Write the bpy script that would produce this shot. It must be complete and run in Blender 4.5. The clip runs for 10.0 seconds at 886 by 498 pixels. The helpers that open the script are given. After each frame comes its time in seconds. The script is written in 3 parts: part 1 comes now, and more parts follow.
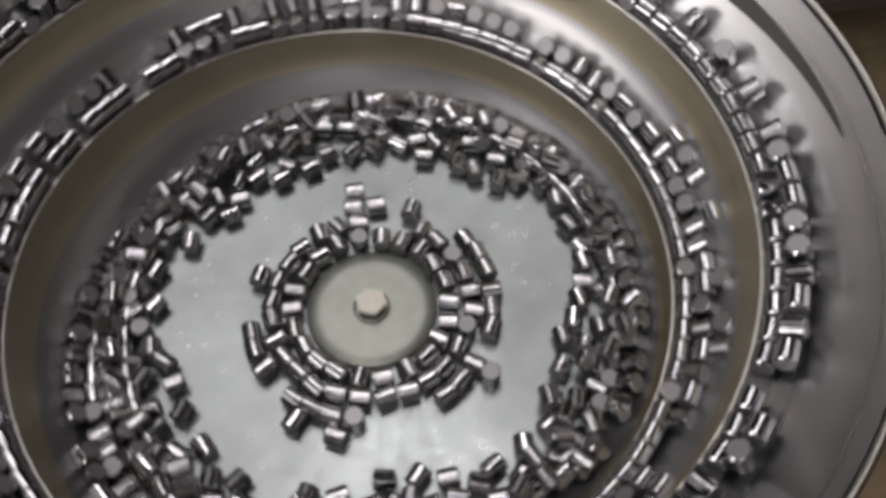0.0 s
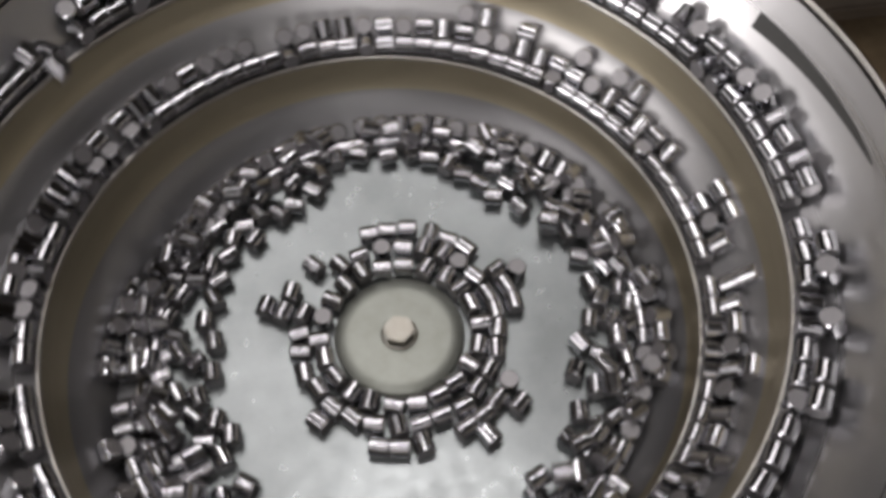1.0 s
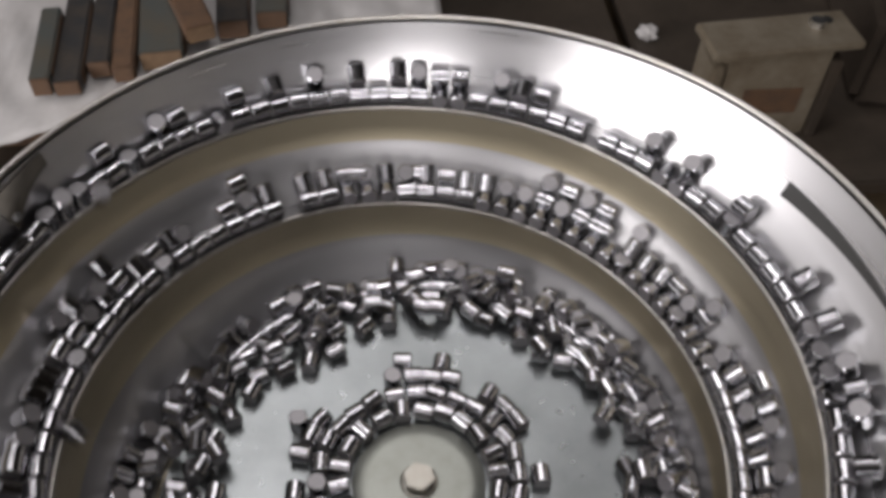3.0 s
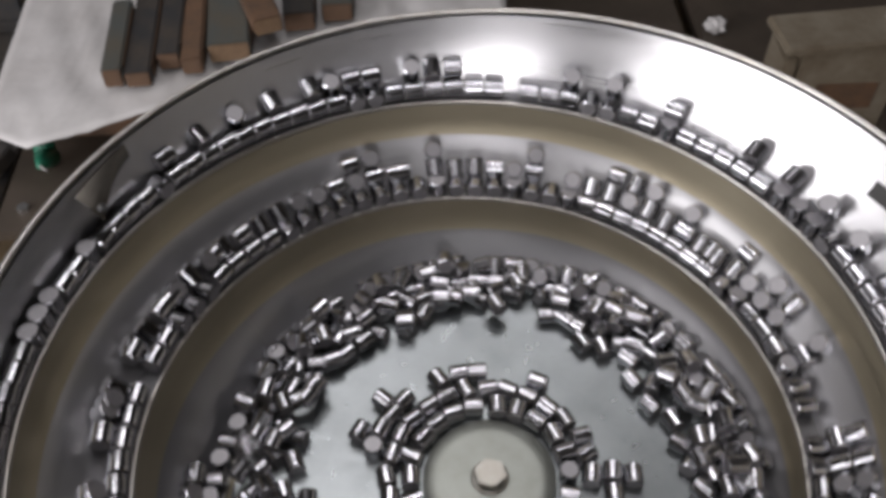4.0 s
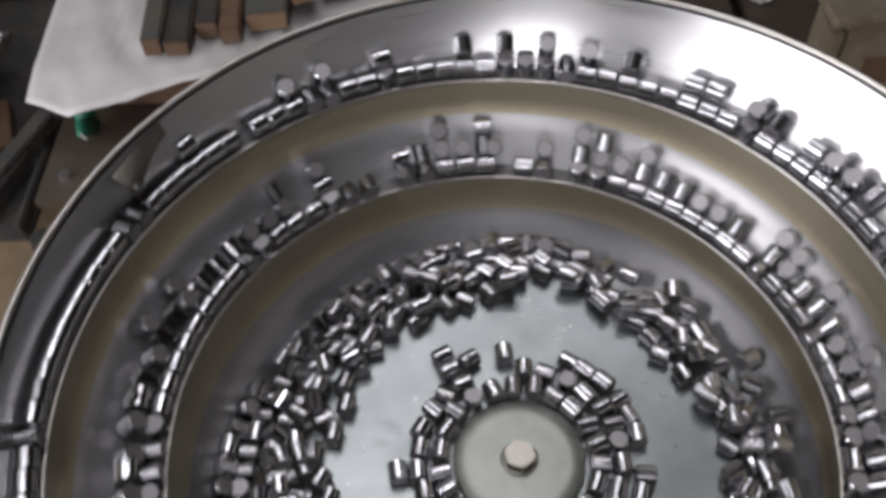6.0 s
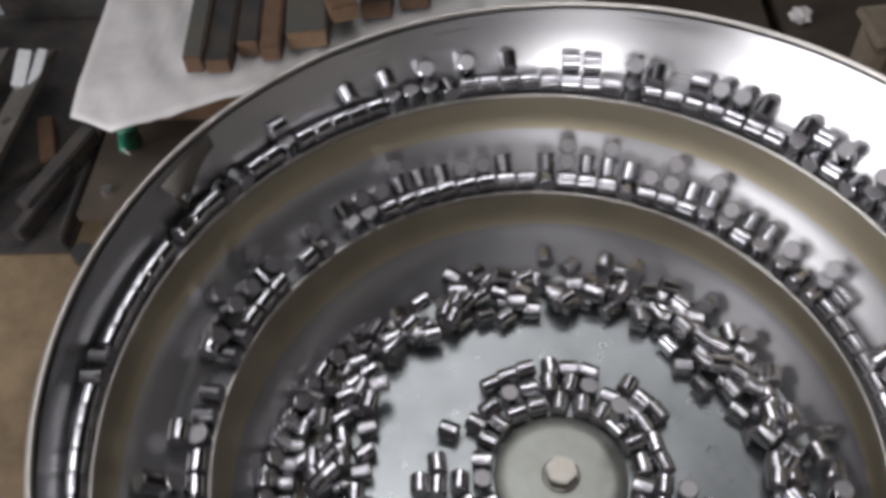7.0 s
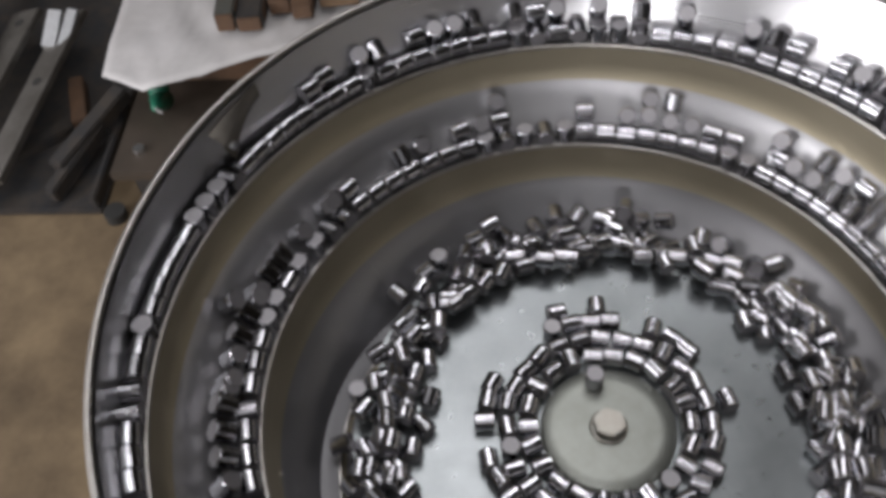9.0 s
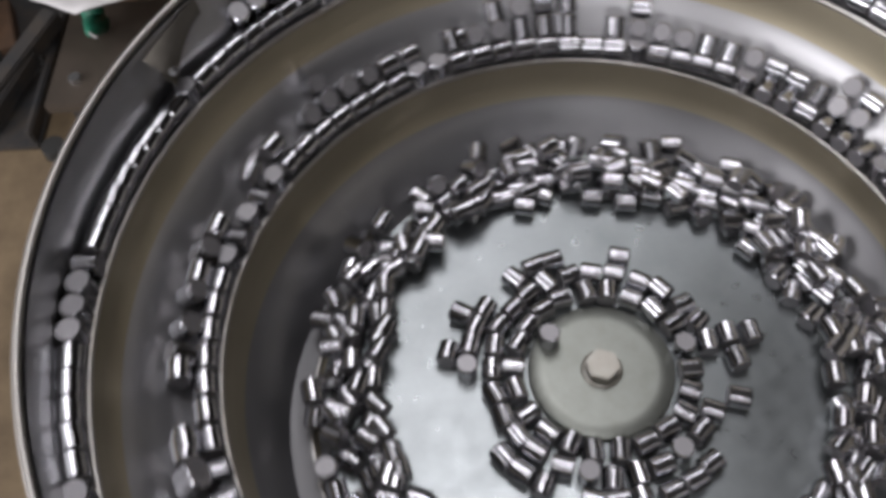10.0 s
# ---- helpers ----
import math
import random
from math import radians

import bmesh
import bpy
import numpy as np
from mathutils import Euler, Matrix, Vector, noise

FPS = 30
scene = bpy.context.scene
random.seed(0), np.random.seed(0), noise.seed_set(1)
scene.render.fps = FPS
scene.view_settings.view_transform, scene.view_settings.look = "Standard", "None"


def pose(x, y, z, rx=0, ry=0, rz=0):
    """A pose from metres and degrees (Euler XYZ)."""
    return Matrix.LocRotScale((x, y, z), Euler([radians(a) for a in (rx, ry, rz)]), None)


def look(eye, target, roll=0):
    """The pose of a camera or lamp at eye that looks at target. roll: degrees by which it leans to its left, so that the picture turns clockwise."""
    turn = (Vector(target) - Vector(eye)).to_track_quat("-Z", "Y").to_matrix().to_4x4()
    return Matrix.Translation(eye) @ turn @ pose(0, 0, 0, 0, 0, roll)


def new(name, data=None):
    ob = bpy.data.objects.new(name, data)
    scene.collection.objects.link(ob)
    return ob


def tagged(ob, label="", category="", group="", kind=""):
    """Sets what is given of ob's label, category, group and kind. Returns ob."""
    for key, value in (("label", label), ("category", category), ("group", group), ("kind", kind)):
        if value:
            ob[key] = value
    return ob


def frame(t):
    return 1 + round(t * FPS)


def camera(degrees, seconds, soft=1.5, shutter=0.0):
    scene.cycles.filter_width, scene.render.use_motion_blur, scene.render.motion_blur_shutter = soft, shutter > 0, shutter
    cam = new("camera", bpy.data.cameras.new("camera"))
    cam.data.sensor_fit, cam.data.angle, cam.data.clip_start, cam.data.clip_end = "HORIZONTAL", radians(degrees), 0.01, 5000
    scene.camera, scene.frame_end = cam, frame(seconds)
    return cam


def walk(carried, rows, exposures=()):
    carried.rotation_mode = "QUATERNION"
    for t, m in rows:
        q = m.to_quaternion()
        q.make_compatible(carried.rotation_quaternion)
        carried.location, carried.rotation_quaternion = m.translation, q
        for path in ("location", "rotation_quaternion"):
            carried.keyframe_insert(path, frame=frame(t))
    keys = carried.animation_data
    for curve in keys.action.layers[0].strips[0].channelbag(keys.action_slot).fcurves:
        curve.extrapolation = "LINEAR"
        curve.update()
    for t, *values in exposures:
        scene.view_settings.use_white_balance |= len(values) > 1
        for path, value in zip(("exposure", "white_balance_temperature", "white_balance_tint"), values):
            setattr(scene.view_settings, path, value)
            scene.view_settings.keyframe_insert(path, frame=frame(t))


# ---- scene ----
# ---------------------------------------------------------------- camera
cam = camera(51.79, 10.0, soft=4.1, shutter=0.45)
# seconds, x, y, z, heading, tilt up from straight down, roll
PATH = [
    (0, 0.0213, -0.2645, 0.4899, -5.03, 31.60, -1.85),
    (0.5, 0.0030, -0.2531, 0.4946, -8.29, 31.47, 0.09),
    (1, 0.0006, -0.2502, 0.5009, -6.28, 31.64, -1.60),
    (1.5, -0.0019, -0.2620, 0.4919, -8.38, 36.84, -0.34),
    (2, -0.0098, -0.2564, 0.4986, -6.90, 39.40, -1.00),
    (2.5, -0.0109, -0.2545, 0.5041, -6.84, 39.62, 0.42),
    (3, -0.0196, -0.2504, 0.5020, -6.65, 40.91, 1.97),
    (4.5, -0.0348, -0.2457, 0.5010, 1.32, 40.04, -2.68),
    (5, -0.0340, -0.2430, 0.4961, 2.83, 39.36, -2.83),
    (5.5, -0.0300, -0.2377, 0.5074, 1.70, 37.92, -2.91),
    (7, -0.0389, -0.2419, 0.5052, 4.82, 39.63, -4.54),
    (7.5, -0.0478, -0.2465, 0.5005, 6.26, 40.17, -5.39),
    (8, -0.0450, -0.2459, 0.5037, 5.88, 39.08, -5.48),
    (8.5, -0.0436, -0.2393, 0.5044, 4.74, 38.29, -4.99),
    (9, -0.0559, -0.2471, 0.4960, 7.05, 37.74, -6.18),
    (9.5, -0.0597, -0.2395, 0.4829, 6.48, 34.06, -7.04),
    (10, -0.0681, -0.2103, 0.4581, 3.35, 32.58, -5.06),
]
walk(cam, [(t, pose(x, y, z, tilt, 0, yaw) @ pose(0, 0, 0, 0, 0, roll)) for t, x, y, z, yaw, tilt, roll in PATH],
     exposures=[(0, 0.09, 6740, 10), (3, 0.12, 6640, 11), (5, 0.14, 6380, 11), (8.5, 0.13, 6420, 10), (9.5, 0.14, 6380, 10), (10, 0.22, 6360, 11)])

# ---------------------------------------------------------------- light
world = bpy.data.worlds.new("world")
scene.world = world
world.use_nodes = True
world.node_tree.nodes["Background"].inputs[0].default_value = (0.75, 0.85, 1.0, 1)
world.node_tree.nodes["Background"].inputs[1].default_value = 0.07


def tube_lamp(name, place, target, length, width, watts, colour, spread):
    data = bpy.data.lights.new(name, "AREA")
    data.shape, data.size, data.size_y = "RECTANGLE", length, width
    data.energy, data.color, data.spread = watts, colour, radians(spread)
    ob = new(name, data)
    ob.matrix_world = look(place, target)
    return ob


NEUTRAL = (1.0, 0.965, 0.99)
# unseen sources placed from the steel's highlights: daylight west and behind, and ceiling tubes
tube_lamp("doorway_light", (-2.35, -1.3, 0.62), (0, 0, 0.1), 2.3, 0.9, 50, NEUTRAL, 165)
tube_lamp("window_light", (-2.2, -0.74, 1.68), (0, 0, 0.1), 0.65, 0.55, 10, NEUTRAL, 165)
# added fill that brightens the outer wall's right side; no window is known there
tube_lamp("west_fill_light", (-2.65, 0.75, 0.55), (0, 0, 0.1), 1.9, 0.9, 7.5, NEUTRAL, 165)
tube_lamp("back_doorway_light", (-0.1, -2.75, 0.75), (0, 0, 0.1), 0.7, 0.7, 13, NEUTRAL, 165)
tube_lamp("ceiling_tube", (-0.10, 1.00, 2.1), (0, 0.3, 0.0), 1.3, 0.05, 2.1, NEUTRAL, 150)
tube_lamp("ceiling_tube", (-0.10, 1.42, 2.1), (0, 0.5, 0.0), 1.3, 0.05, 2.1, NEUTRAL, 150)
tube_lamp("ceiling_tube", (0.0, 0.53, 2.1), (0, 0.0, 0.0), 0.6, 0.08, 2.6, NEUTRAL, 150)
tube_lamp("ceiling_tube", (-0.25, -0.50, 2.1), (0, -0.1, 0.0), 1.2, 0.06, 3.4, NEUTRAL, 150)
# two added fill panels that grey the steel's reflections and brighten the floor
tube_lamp("fill_panel_light", (-0.7, 1.1, 2.25), (-0.6, 1.0, 0.0), 1.6, 1.3, 2.6, NEUTRAL, 160)
tube_lamp("fill_panel_light", (-0.3, -2.0, 2.1), (-0.2, -1.5, 0.0), 2.0, 1.2, 6.0, NEUTRAL, 160)

# ---------------------------------------------------------------- materials


def material(name, base, rough, metal=0.0, second=None, scale=40.0, amount=0.5, bump=0.0, bump_scale=300.0,
             rough_spread=0.1, stretch=(1, 1, 1), vary=0.0, spec=0.5):
    """Two scales of noise over a base colour, with roughness wear and fine relief."""
    m = bpy.data.materials.new(name)
    m.use_nodes = True
    nt = m.node_tree
    b = nt.nodes["Principled BSDF"]
    b.inputs["Metallic"].default_value = metal
    b.inputs["Specular IOR Level"].default_value = spec
    tc = nt.nodes.new("ShaderNodeTexCoord")
    mp = nt.nodes.new("ShaderNodeMapping")
    mp.inputs["Scale"].default_value = stretch
    nt.links.new(tc.outputs["Object"], mp.inputs[0])
    n1 = nt.nodes.new("ShaderNodeTexNoise")
    n1.inputs["Scale"].default_value, n1.inputs["Detail"].default_value = scale, 5
    n1.inputs["Roughness"].default_value = 0.65
    n2 = nt.nodes.new("ShaderNodeTexNoise")
    n2.inputs["Scale"].default_value, n2.inputs["Detail"].default_value = bump_scale, 3
    nt.links.new(mp.outputs[0], n1.inputs["Vector"])
    nt.links.new(mp.outputs[0], n2.inputs["Vector"])
    ramp = nt.nodes.new("ShaderNodeMapRange")
    ramp.inputs[1].default_value, ramp.inputs[2].default_value = 0.35, 0.68
    nt.links.new(n1.outputs["Fac"], ramp.inputs[0])
    mix = nt.nodes.new("ShaderNodeMix")
    mix.data_type = "RGBA"
    other = second or tuple(c * 0.7 for c in base)
    mix.inputs[6].default_value, mix.inputs[7].default_value = (*base, 1), (*other, 1)
    k = nt.nodes.new("ShaderNodeMath")
    k.operation = "MULTIPLY"
    k.inputs[1].default_value = amount
    nt.links.new(ramp.outputs[0], k.inputs[0])
    nt.links.new(k.outputs[0], mix.inputs[0])
    colour = mix.outputs[2]
    if vary:
        info = nt.nodes.new("ShaderNodeObjectInfo")
        hsv = nt.nodes.new("ShaderNodeHueSaturation")
        mr = nt.nodes.new("ShaderNodeMapRange")
        mr.inputs[3].default_value, mr.inputs[4].default_value = 1 - vary, 1 + vary
        nt.links.new(info.outputs["Random"], mr.inputs[0])
        nt.links.new(mr.outputs[0], hsv.inputs["Value"])
        nt.links.new(colour, hsv.inputs["Color"])
        colour = hsv.outputs[0]
    nt.links.new(colour, b.inputs["Base Color"])
    rr = nt.nodes.new("ShaderNodeMapRange")
    rr.inputs[3].default_value, rr.inputs[4].default_value = max(0.03, rough - rough_spread), rough + rough_spread
    nt.links.new(n2.outputs["Fac"], rr.inputs[0])
    nt.links.new(rr.outputs[0], b.inputs["Roughness"])
    if bump:
        bp = nt.nodes.new("ShaderNodeBump")
        bp.inputs["Strength"].default_value, bp.inputs["Distance"].default_value = bump, 0.001
        nt.links.new(n2.outputs["Fac"], bp.inputs["Height"])
        nt.links.new(bp.outputs[0], b.inputs["Normal"])
    return m


def turned_steel(name, base, second, rough, ring_scale=900.0, bump=0.06):
    """Steel turned on a lathe: fine rings and faint streaks about the bowl's axis, with stains."""
    m = material(name, base, rough, 1.0, second, 9.0, 0.35, 0.0, 25.0, 0.04)
    nt = m.node_tree
    b = nt.nodes["Principled BSDF"]
    tc = nt.nodes.new("ShaderNodeTexCoord")
    sep = nt.nodes.new("ShaderNodeSeparateXYZ")
    nt.links.new(tc.outputs["Object"], sep.inputs[0])
    flat = nt.nodes.new("ShaderNodeCombineXYZ")
    nt.links.new(sep.outputs[0], flat.inputs[0])
    nt.links.new(sep.outputs[1], flat.inputs[1])
    ln = nt.nodes.new("ShaderNodeVectorMath")
    ln.operation = "LENGTH"
    nt.links.new(flat.outputs[0], ln.inputs[0])
    both = nt.nodes.new("ShaderNodeCombineXYZ")
    nt.links.new(ln.outputs["Value"], both.inputs[0])
    nt.links.new(sep.outputs[2], both.inputs[1])
    n = nt.nodes.new("ShaderNodeTexNoise")
    n.inputs["Scale"].default_value, n.inputs["Detail"].default_value = ring_scale, 4
    nt.links.new(both.outputs[0], n.inputs["Vector"])
    bp = nt.nodes.new("ShaderNodeBump")
    bp.inputs["Strength"].default_value, bp.inputs["Distance"].default_value = bump, 0.0006
    nt.links.new(n.outputs["Fac"], bp.inputs["Height"])
    nt.links.new(bp.outputs[0], b.inputs["Normal"])
    # brushed streaks: rings that fade in and out along their way round
    along = nt.nodes.new("ShaderNodeVectorMath")
    along.operation = "MULTIPLY_ADD"
    along.inputs[1].default_value = (0.012, 0.012, 0.0)
    nt.links.new(flat.outputs[0], along.inputs[0])
    nt.links.new(both.outputs[0], along.inputs[2])
    streak = nt.nodes.new("ShaderNodeTexNoise")
    streak.inputs["Scale"].default_value, streak.inputs["Detail"].default_value = 140.0, 3
    nt.links.new(along.outputs[0], streak.inputs["Vector"])
    wear = nt.nodes.new("ShaderNodeMapRange")
    wear.inputs[1].default_value, wear.inputs[2].default_value = 0.35, 0.65
    wear.inputs[3].default_value, wear.inputs[4].default_value = rough - 0.03, rough + 0.055
    nt.links.new(streak.outputs["Fac"], wear.inputs[0])
    nt.links.new(wear.outputs[0], b.inputs["Roughness"])
    return m


STEEL = turned_steel("brushed_stainless_steel", (0.53, 0.53, 0.535), (0.43, 0.43, 0.435), 0.30)
SLOPE = turned_steel("dulled_track_wall_steel", (0.48, 0.48, 0.485), (0.40, 0.40, 0.405), 0.43)
# the upper part of each wall is a warmer tan than its slope
RISER = turned_steel("tan_riser_steel", (0.49, 0.44, 0.325), (0.39, 0.345, 0.25), 0.50)
# darker, rougher steel for the lowest wall and the start of the slope
LOW_STEEL = turned_steel("dull_dark_grey_steel", (0.36, 0.36, 0.365), (0.27, 0.27, 0.275), 0.46)
# the ledge is darker and rougher than the walls beside it
LEDGEM = turned_steel("dark_track_steel", (0.22, 0.22, 0.225), (0.16, 0.16, 0.165), 0.50)
FLOOR = material("worn_grey_bowl_floor", (0.30, 0.322, 0.324), 0.31, 0.92, (0.21, 0.226, 0.228), 16, 0.8, 0.0, 120)
DISC = material("dull_zinc_plate", (0.30, 0.315, 0.285), 0.40, 0.85, (0.225, 0.235, 0.205), 60, 0.6, 0.05, 700)
BOLT = material("dull_plated_bolt", (0.36, 0.35, 0.315), 0.38, 1.0, (0.29, 0.265, 0.22), 120, 0.6)
ENDS = material("sawn_roller_end_steel", (0.38, 0.37, 0.38), 0.5, 0.9, (0.30, 0.30, 0.31), 500, 0.5, 0.05, 1800, 0.05, vary=0.15)
ROLLER = material("ground_roller_steel", (0.43, 0.43, 0.45), 0.10, 1.0, (0.32, 0.32, 0.34), 300, 0.4, 0.03, 1500, 0.06, vary=0.10)
RIMM = material("worn_bright_rim", (0.50, 0.49, 0.465), 0.34, 1.0, (0.5, 0.46, 0.4), 80, 0.6)
# near-black, painted for shade in the slot and holes; also the rubber foot
DARK = material("black_gap_shade_and_rubber", (0.03, 0.03, 0.028), 0.6, 0.0)
CONCRETE = material("stained_brown_concrete", (0.23, 0.17, 0.10), 0.8, 0.0, (0.06, 0.042, 0.026), 6, 0.9, 0.4, 60, spec=0.3)
SHEET = material("crumpled_white_sheet", (0.55, 0.54, 0.53), 0.42, 0.0, (0.38, 0.365, 0.35), 9, 0.7, 0.9, 55)
IRON = material("dark_cast_iron", (0.05, 0.052, 0.055), 0.55, 0.5, (0.11, 0.09, 0.07), 40, 0.7, 0.3, 300)
RUST = material("rusty_cut_ends", (0.135, 0.075, 0.04), 0.75, 0.0, (0.07, 0.045, 0.03), 60, 0.8, 0.4, 250)
CUT = material("rusty_tan_cut_ends", (0.21, 0.135, 0.075), 0.7, 0.0, (0.10, 0.06, 0.035), 50, 0.8, 0.4, 250)
BROWNMETAL = material("oily_brown_steel_plate", (0.10, 0.08, 0.062), 0.5, 0.4, (0.06, 0.05, 0.04), 16, 0.8, 0.15, 200)
GREYPLATE = material("dull_grey_steel_plate", (0.22, 0.21, 0.19), 0.45, 0.7, (0.11, 0.10, 0.085), 24, 0.8, 0.15, 200)
TANSTEEL = material("greasy_tan_steel", (0.34, 0.30, 0.23), 0.5, 0.5, (0.20, 0.16, 0.11), 30, 0.8, 0.2, 220)
TEAL = material("grey_green_mill_scale", (0.085, 0.095, 0.09), 0.6, 0.3, (0.12, 0.10, 0.07), 35, 0.7, 0.3, 260)
GREEN = material("faded_green_plastic", (0.01, 0.16, 0.09), 0.45, 0.0, (0.02, 0.09, 0.06), 60, 0.6)
# unseen surfaces: their tones set what the steel reflects
DARKWALL = material("dark_unseen_wall", (0.035, 0.028, 0.02), 0.8, 0.0, (0.02, 0.016, 0.012), 3, 0.7, 0.2, 60)
CEIL = material("toned_unseen_ceiling", (0.18, 0.18, 0.175), 0.85, 0.0, (0.12, 0.12, 0.118), 2, 0.6)
BROWNSTEEL = material("brown_stained_steel", (0.21, 0.195, 0.17), 0.5, 0.9, (0.15, 0.135, 0.11), 40, 0.7, 0.1, 300)
SHINY = material("bright_cut_steel", (0.75, 0.77, 0.78), 0.33, 1.0, (0.5, 0.5, 0.5), 90, 0.5)

# ---------------------------------------------------------------- mesh helpers


def mesh_of(name, bm, mat, smooth=True):
    me = bpy.data.meshes.new(name)
    bm.normal_update()
    bm.to_mesh(me)
    bm.free()
    me.materials.append(mat)
    if smooth:
        for p in me.polygons:
            p.use_smooth = True
    return me


def part(name, bm, mat, parent=None, label="", smooth=False):
    ob = new(name, mesh_of(name, bm, mat, smooth))
    if parent:
        ob.parent = parent
    if label:
        tagged(ob, label)
    return ob


def thing(name, label, category, m=None, group="", kind=""):
    ob = new(name)
    if m:
        ob.matrix_world = m
    return tagged(ob, label, category, group, kind)


def box(sx, sy, sz, m=None, bevel=0.0, bm=None):
    """A bevelled box that stands on z = 0."""
    b = bm or bmesh.new()
    made = bmesh.ops.create_cube(b, size=1)["verts"]
    bmesh.ops.transform(b, matrix=Matrix.Translation((0, 0, sz / 2)) @ Matrix.Diagonal((sx, sy, sz, 1)), verts=made)
    if bevel:
        edges = list({e for v in made for e in v.link_edges})
        made = list({v for f in bmesh.ops.bevel(b, geom=edges, offset=bevel, segments=2, affect="EDGES")["faces"] for v in f.verts} | {v for v in made if v.is_valid})
    if m:
        bmesh.ops.transform(b, matrix=m, verts=made)
    return b


def lathe(profile, steps=144, closed=False):
    """A surface of revolution about z from (r, z) pairs."""
    b = bmesh.new()
    rings = []
    for i in range(steps):
        a = 2 * math.pi * i / steps
        rings.append([b.verts.new((r * math.cos(a), r * math.sin(a), z)) for r, z in profile])
    n = len(profile)
    for i in range(steps):
        p, q = rings[i], rings[(i + 1) % steps]
        for j in range(n if closed else n - 1):
            k = (j + 1) % n
            b.faces.new((p[j], q[j], q[k], p[k]))
    return b


def sweep(sections):
    """A strip of faces through a row of equally long point rows."""
    b = bmesh.new()
    rows = [[b.verts.new(p) for p in s] for s in sections]
    for p, q in zip(rows, rows[1:]):
        for j in range(len(p) - 1):
            b.faces.new((p[j], q[j], q[j + 1], p[j + 1]))
    return b


def two_tone(name, sections, low, high, split, parent, label=""):
    """A swept wall whose upper faces, past the split, have a second material."""
    ob = part(name, sweep(sections), low, parent, label, True)
    ob.data.materials.append(high)
    n = len(sections[0]) - 1
    for k, p in enumerate(ob.data.polygons):
        p.material_index = int(k % n >= split)
    return ob


def wall_profile(f, zf, rc, zc, r, z):
    """A sloping wall and a steep riser with a rounded hollow between them, as (r, z) pairs."""
    foot, corner, top = Vector((f, zf)), Vector((rc, zc)), Vector((r, z))
    a, b = foot.lerp(corner, 0.42), corner.lerp(top, 0.55)
    mid = [a.lerp(corner, k).lerp(corner.lerp(b, k), k) for k in (0.0, 0.2, 0.4, 0.6, 0.8, 1.0)]
    return [foot, foot.lerp(corner, 0.12)] + mid + [corner.lerp(top, 0.8), top]


# ---------------------------------------------------------------- the bowl's spiral
RIM_R, RIM_Z = 0.2528, 0.1526
RIM_X = 0.0035  # the rim's circle lies a little east of the spiral's axis
FLOOR_Z = -0.004
LEDGE = 0.0122
PHI_START, PHI_END = -215.0, 640.0
D_ROLL, L_ROLL = 0.0118, 0.0120


def edge(phi):
    """Radius and height of the track's inner edge at a running angle in degrees."""
    u = phi / 360
    r = 0.1748 + 0.0251 * u + 0.009 * u * u
    z = 0.0349 + 0.0643 * u - 0.008 * u * u
    if phi < -60:
        k = min(1.0, (-60 - phi) / 155)
        r = 0.1709 - 0.0110 * k - 0.0190 * k ** 4
    return r, max(z, FLOOR_Z)


def polar(r, deg, z):
    a = math.radians(deg)
    return Vector((r * math.cos(a), r * math.sin(a), z))


def rim_r(phi):
    """Distance of the rim from the axis at an angle."""
    return RIM_R + RIM_X * math.cos(math.radians(phi))


def wall_top(phi):
    """Where the wall above the track ends: under the next turn's edge, or at the rim."""
    if phi + 360 <= PHI_END:
        r, z = edge(phi + 360)
        return r, z - 0.0025
    return RIM_R, RIM_Z


bowl = thing("vibratory_bowl_feeder", "brushed steel vibratory bowl feeder with a rising spiral track", "bowl feeder")


